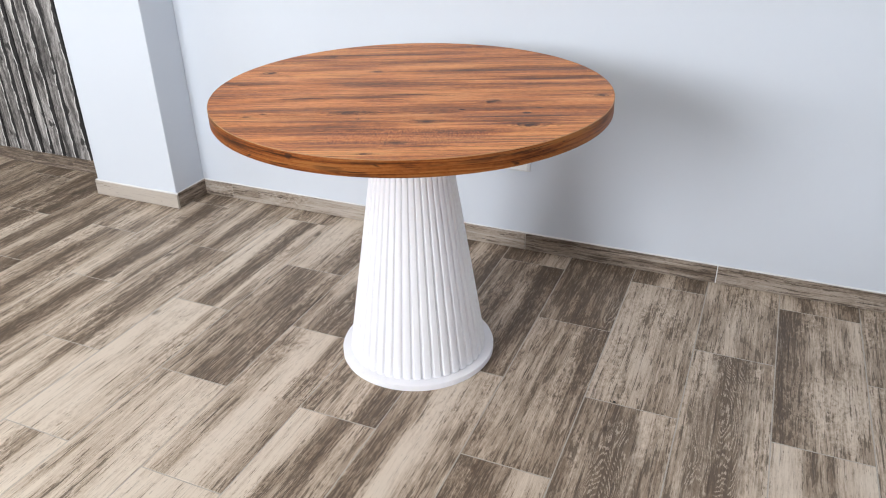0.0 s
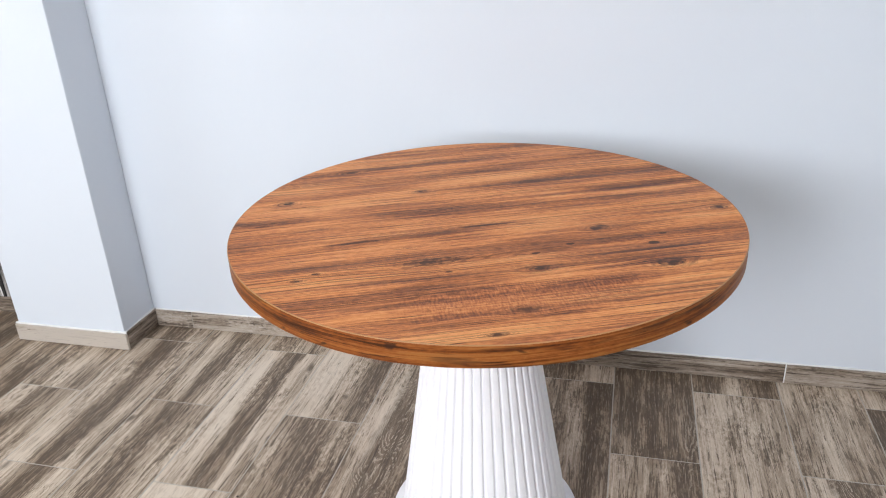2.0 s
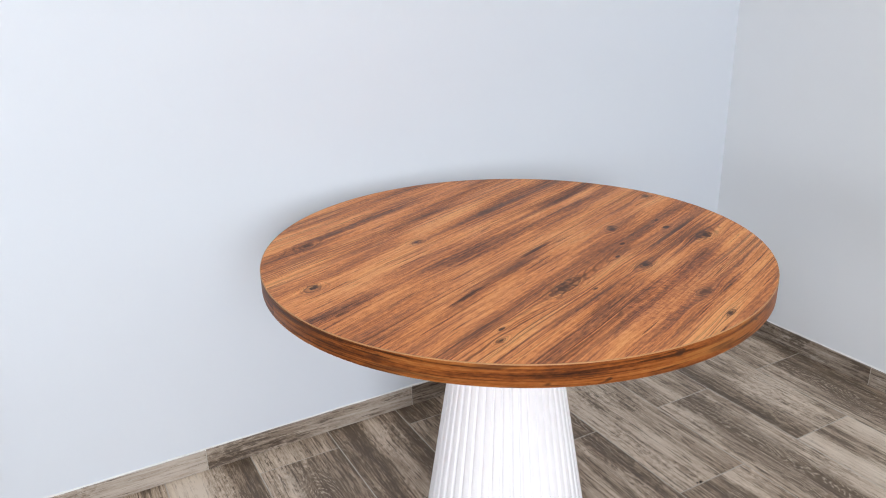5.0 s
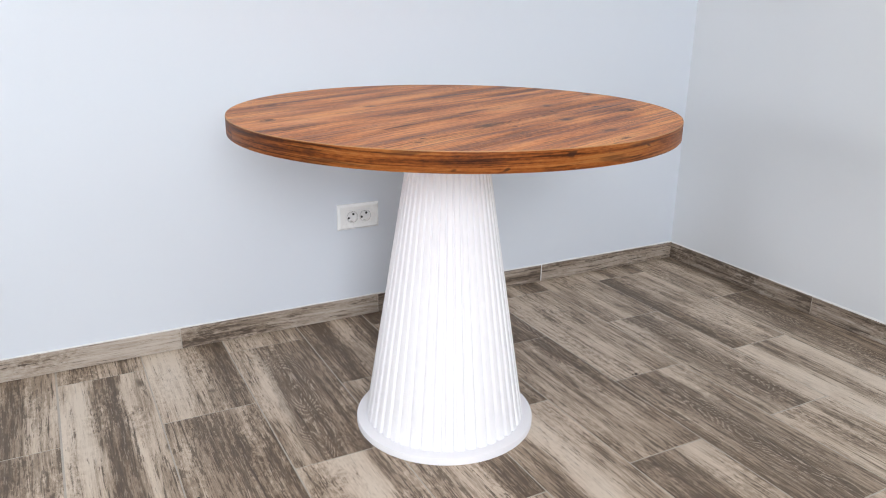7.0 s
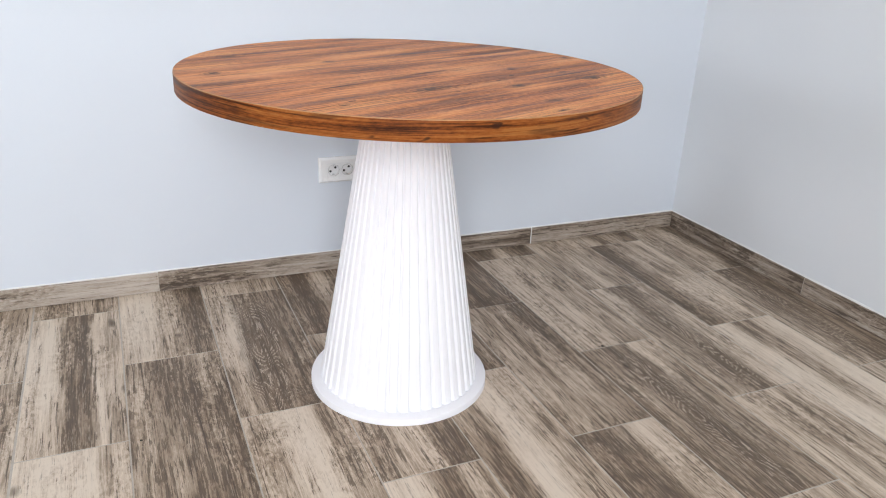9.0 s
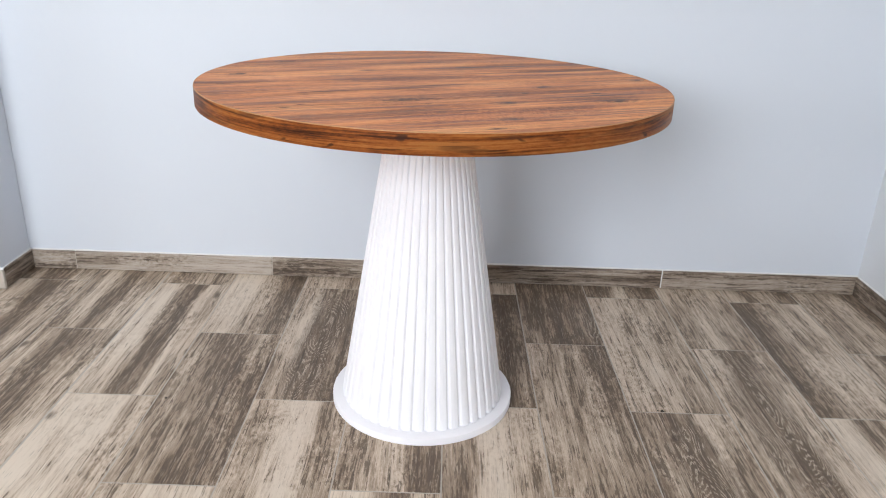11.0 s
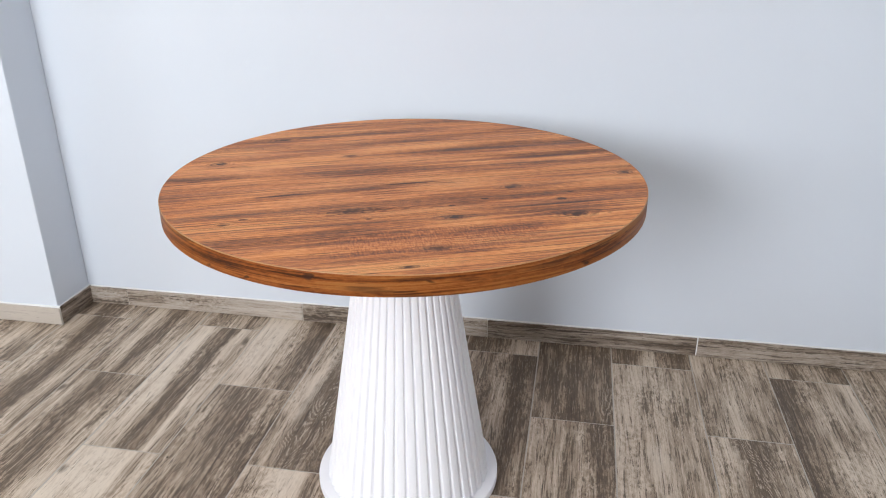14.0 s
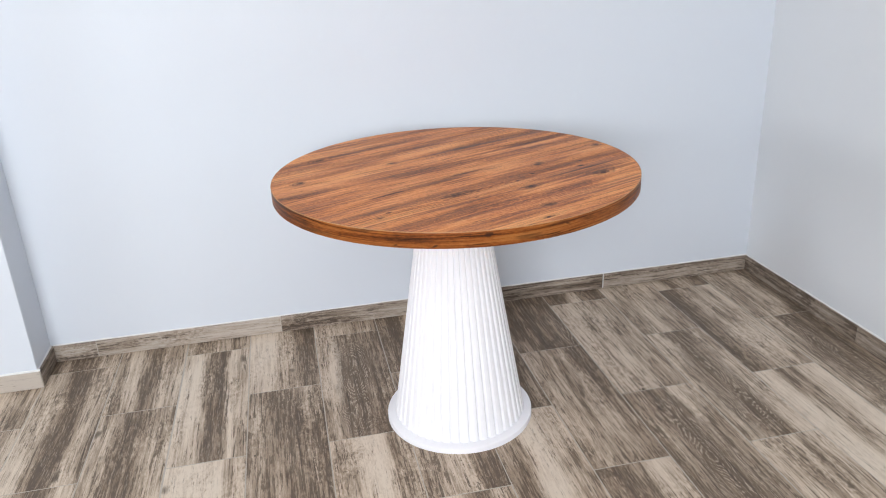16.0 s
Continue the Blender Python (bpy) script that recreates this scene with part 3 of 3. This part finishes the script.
def skirting(name, axis, cuts, face, out, tones, label):
    """A run of skirting tiles with a filler bed behind and a ragged filler bead on top."""
    lo, hi = cuts[0], cuts[-1]
    bm = bmesh.new()
    back, bead = sorted((face, face + out * (SKIRT_T - 0.002))), sorted((face, face + out * 0.0045))
    if axis == "x":
        add_box(bm, lo, hi, *back, 0.001, SKIRT_H - 0.003)
    else:
        add_box(bm, *back, lo, hi, 0.001, SKIRT_H - 0.003)
    run = structure(name, bm, grout, label, "baseboard")
    for p0, p1, pale in zip(cuts, cuts[1:], tones):
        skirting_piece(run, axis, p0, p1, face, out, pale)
    bm = bmesh.new()
    n = max(2, int((hi - lo) / 0.02))
    lower, upper, inner = [], [], []
    for i in range(n + 1):
        p = lo + (hi - lo) * i / n
        up = SKIRT_H + 0.0025 + 0.0022 * noise.noise((p * 9, face * 7, 3)) + 0.001 * noise.noise((p * 45, face, 1))
        o = face + out * (0.0045 + 0.002 * noise.noise((p * 14, 2, face)))
        place = (lambda q, w, z: (q, w, z)) if axis == "x" else (lambda q, w, z: (w, q, z))
        lower.append(bm.verts.new(place(p, o, SKIRT_H - 0.0015)))
        upper.append(bm.verts.new(place(p, o - out * 0.0015, up)))
        inner.append(bm.verts.new(place(p, face - out * 0.002, up + 0.0015)))
    for i in range(n):
        bm.faces.new((lower[i], lower[i + 1], upper[i + 1], upper[i]))
        bm.faces.new((upper[i], upper[i + 1], inner[i + 1], inner[i]))
    part("filler_bead", bm, caulk, run, "ragged white filler bead")
    return run


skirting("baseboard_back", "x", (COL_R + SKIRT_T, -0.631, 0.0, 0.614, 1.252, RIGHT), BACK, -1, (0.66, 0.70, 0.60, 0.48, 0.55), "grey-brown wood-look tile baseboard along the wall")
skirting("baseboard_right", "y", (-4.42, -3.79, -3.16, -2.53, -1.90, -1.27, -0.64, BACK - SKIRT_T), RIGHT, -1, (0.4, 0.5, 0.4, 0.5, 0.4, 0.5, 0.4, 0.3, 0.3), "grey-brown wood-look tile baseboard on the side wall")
skirting("baseboard_column", "x", (COL_L - SKIRT_T, COL_R + SKIRT_T), COL_F, -1, (1.15,), "pale wood-look tile baseboard round the pilaster")
skirting("baseboard_column_side", "y", (COL_F, BACK), COL_R, 1, (0.35,), "dark wood-look tile baseboard on the pilaster's side")
skirting("baseboard_cladding", "x", (LEFT, -4.27, -3.64, -3.01, -2.38, -1.75, COL_L), BACK - 0.003, -1, (0.3, 0.4, 0.3, 0.3, 0.35, 0.25), "grey-brown wood-look tile baseboard below the plank cladding")
# pale filler in one open joint
bm = box(1.2505, 1.2535, BACK - SKIRT_T - 0.0006, BACK, 0.003, SKIRT_H + 0.001, 0.0003)
part("joint_filler", bm, caulk, bpy.data.objects["baseboard_back"], "white filler in a joint")

# ---------------------------------------------------------------- floor tiles
floor = structure("floor", box(LEFT - THICK, RIGHT + THICK, FRONT - THICK, BACK + THICK, -0.12, -0.0009), grout, "grey-brown wood-look porcelain plank tile floor", "floor")
# joints between the rows of tiles, from the left wall to the right one
LINES = [-0.330 - 0.2224 * k for k in range(20, 0, -1)] + [-0.330, -0.113, 0.114, 0.340, 0.558, 0.781, 1.0, 1.233, 1.446, 1.668, RIGHT]
LONG, GAP = 0.6275, 0.0032
tile_cache = {}


def tile_mesh(w, l):
    key = (round(w, 3), round(l, 3))
    if key not in tile_cache:
        bm = bmesh.new()
        w2, l2, e = w / 2, l / 2, 0.0009
        ring = lambda d, z: [bm.verts.new((sx * (w2 - d), sy * (l2 - d), z)) for sx, sy in ((-1, -1), (1, -1), (1, 1), (-1, 1))]
        low, high, topring = ring(0, -0.008), ring(0, -e * 0.8), ring(e, 0.0)
        for ra, rb in ((low, high), (high, topring)):
            for i in range(4):
                j = (i + 1) % 4
                bm.faces.new((ra[i], ra[j], rb[j], rb[i]))
        bm.faces.new(topring)
        tile_cache[key] = mesh_of("tile", bm, floor_tile)
    return tile_cache[key]


# how pale (l), middling (m) or dark (d) the three strips of a tile are: one word a tile (a star: flame figure), from the back wall forward, for
# the rows of tiles that begin with the sixth joint left of the wide one
PRINTS = ["dmd mdm mmd mlm", "mdd dmd mmd mmd", "dmm mdm mdd lml", "mdm mdm mdm lml", "mdm mdm lml lml",
          "mmm ldm llm lml", "lmd mdd lll llm", "mmm mdd* mlm lll", "dmd mmd ldm llm", "ddm dmd dlm mld",
          "ddd mmd ddm mlm", "dmd mmm ddm* lmm", "mmm mdm* mmm dmm", "mmd dmm lml mlm", "mmd mdd* mmm mdm"]
PALE = {"l": 0.90, "m": 0.52, "d": 0.18}


def print_of(word):
    return (*(PALE[c] + random.uniform(-0.1, 0.1) for c in word[:3]), 1.0 if len(word) > 3 else 0.0)


rest = bmesh.new()
random.seed(7)
for k, (x0, x1) in enumerate(zip(LINES, LINES[1:])):
    x0, x1 = max(x0, LEFT), min(x1, RIGHT)
    if x1 - x0 < 0.02:
        continue
    wide_left = 0.0030 if k == 20 else GAP / 2
    wide_right = 0.0020 if k == 19 else GAP / 2
    start = -0.711 + LONG if (k - 20) % 2 == 0 else -0.394
    cuts = [BACK] + [start - LONG * i for i in range(11) if start - LONG * i > FRONT] + [FRONT]
    words = PRINTS[k - 15].split() if 15 <= k < 15 + len(PRINTS) else []
    for n, (y1, y0) in enumerate(zip(cuts, cuts[1:])):
        if y1 - y0 < 0.01:
            continue
        if x1 < -3.2 or y1 < -4.0:
            add_box(rest, x0 + wide_left, x1 - wide_right, y0 + GAP / 2, y1 - GAP / 2, -0.008, 0.0)
            continue
        ob = new("tile", tile_mesh(x1 - x0 - wide_left - wide_right, y1 - y0 - GAP))
        ob.parent = floor
        ob.location = ((x0 + wide_left + x1 - wide_right) / 2, (y0 + y1) / 2, random.uniform(-0.0003, 0.0003))
        ob.color = print_of(words[n] if n < len(words) else random.choices("dmmd" if k < 15 and n < 3 else "lmmd", k=3))
part("open_joint", box(-0.3314, -0.3278, FRONT, BACK - 0.01, -0.008, -0.0012), joint_dirt, floor, "wide dark open joint")
far_tiles = part("far_tiles", rest, floor_tile, floor, "wood-look plank tiles in the far part of the room")
far_tiles.color = (0.5, 0.5, 0.5, 0)
tagged(far_tiles, kind="stuff")

# ---------------------------------------------------------------- crumbs on the floor
crumb_look = make_plain("dark_grit", (0.05, 0.042, 0.035), 0.85, 0.4, 300)


def crumb(spot, size, seed):
    bm = bmesh.new()
    bmesh.ops.create_icosphere(bm, subdivisions=2, radius=size)
    for v in bm.verts:
        v.co *= 1 + 0.45 * noise.noise(v.co * 260 + Vector((seed, 0, 0)))
        v.co.z = max(v.co.z * 0.55, -size * 0.3)
    low = min(v.co.z for v in bm.verts)
    ob = part("floor_crumb", bm, crumb_look)
    ob.location = (*spot, 0.0003 - low)
    return tagged(ob, "small dark crumb of grit lying on the tile floor", "debris", "crumbs on the floor")


crumb((1.076, -0.7072), 0.0038, 3)
crumb((1.066, -0.7055), 0.0022, 9)
crumb((-0.090, -0.721), 0.0028, 17)
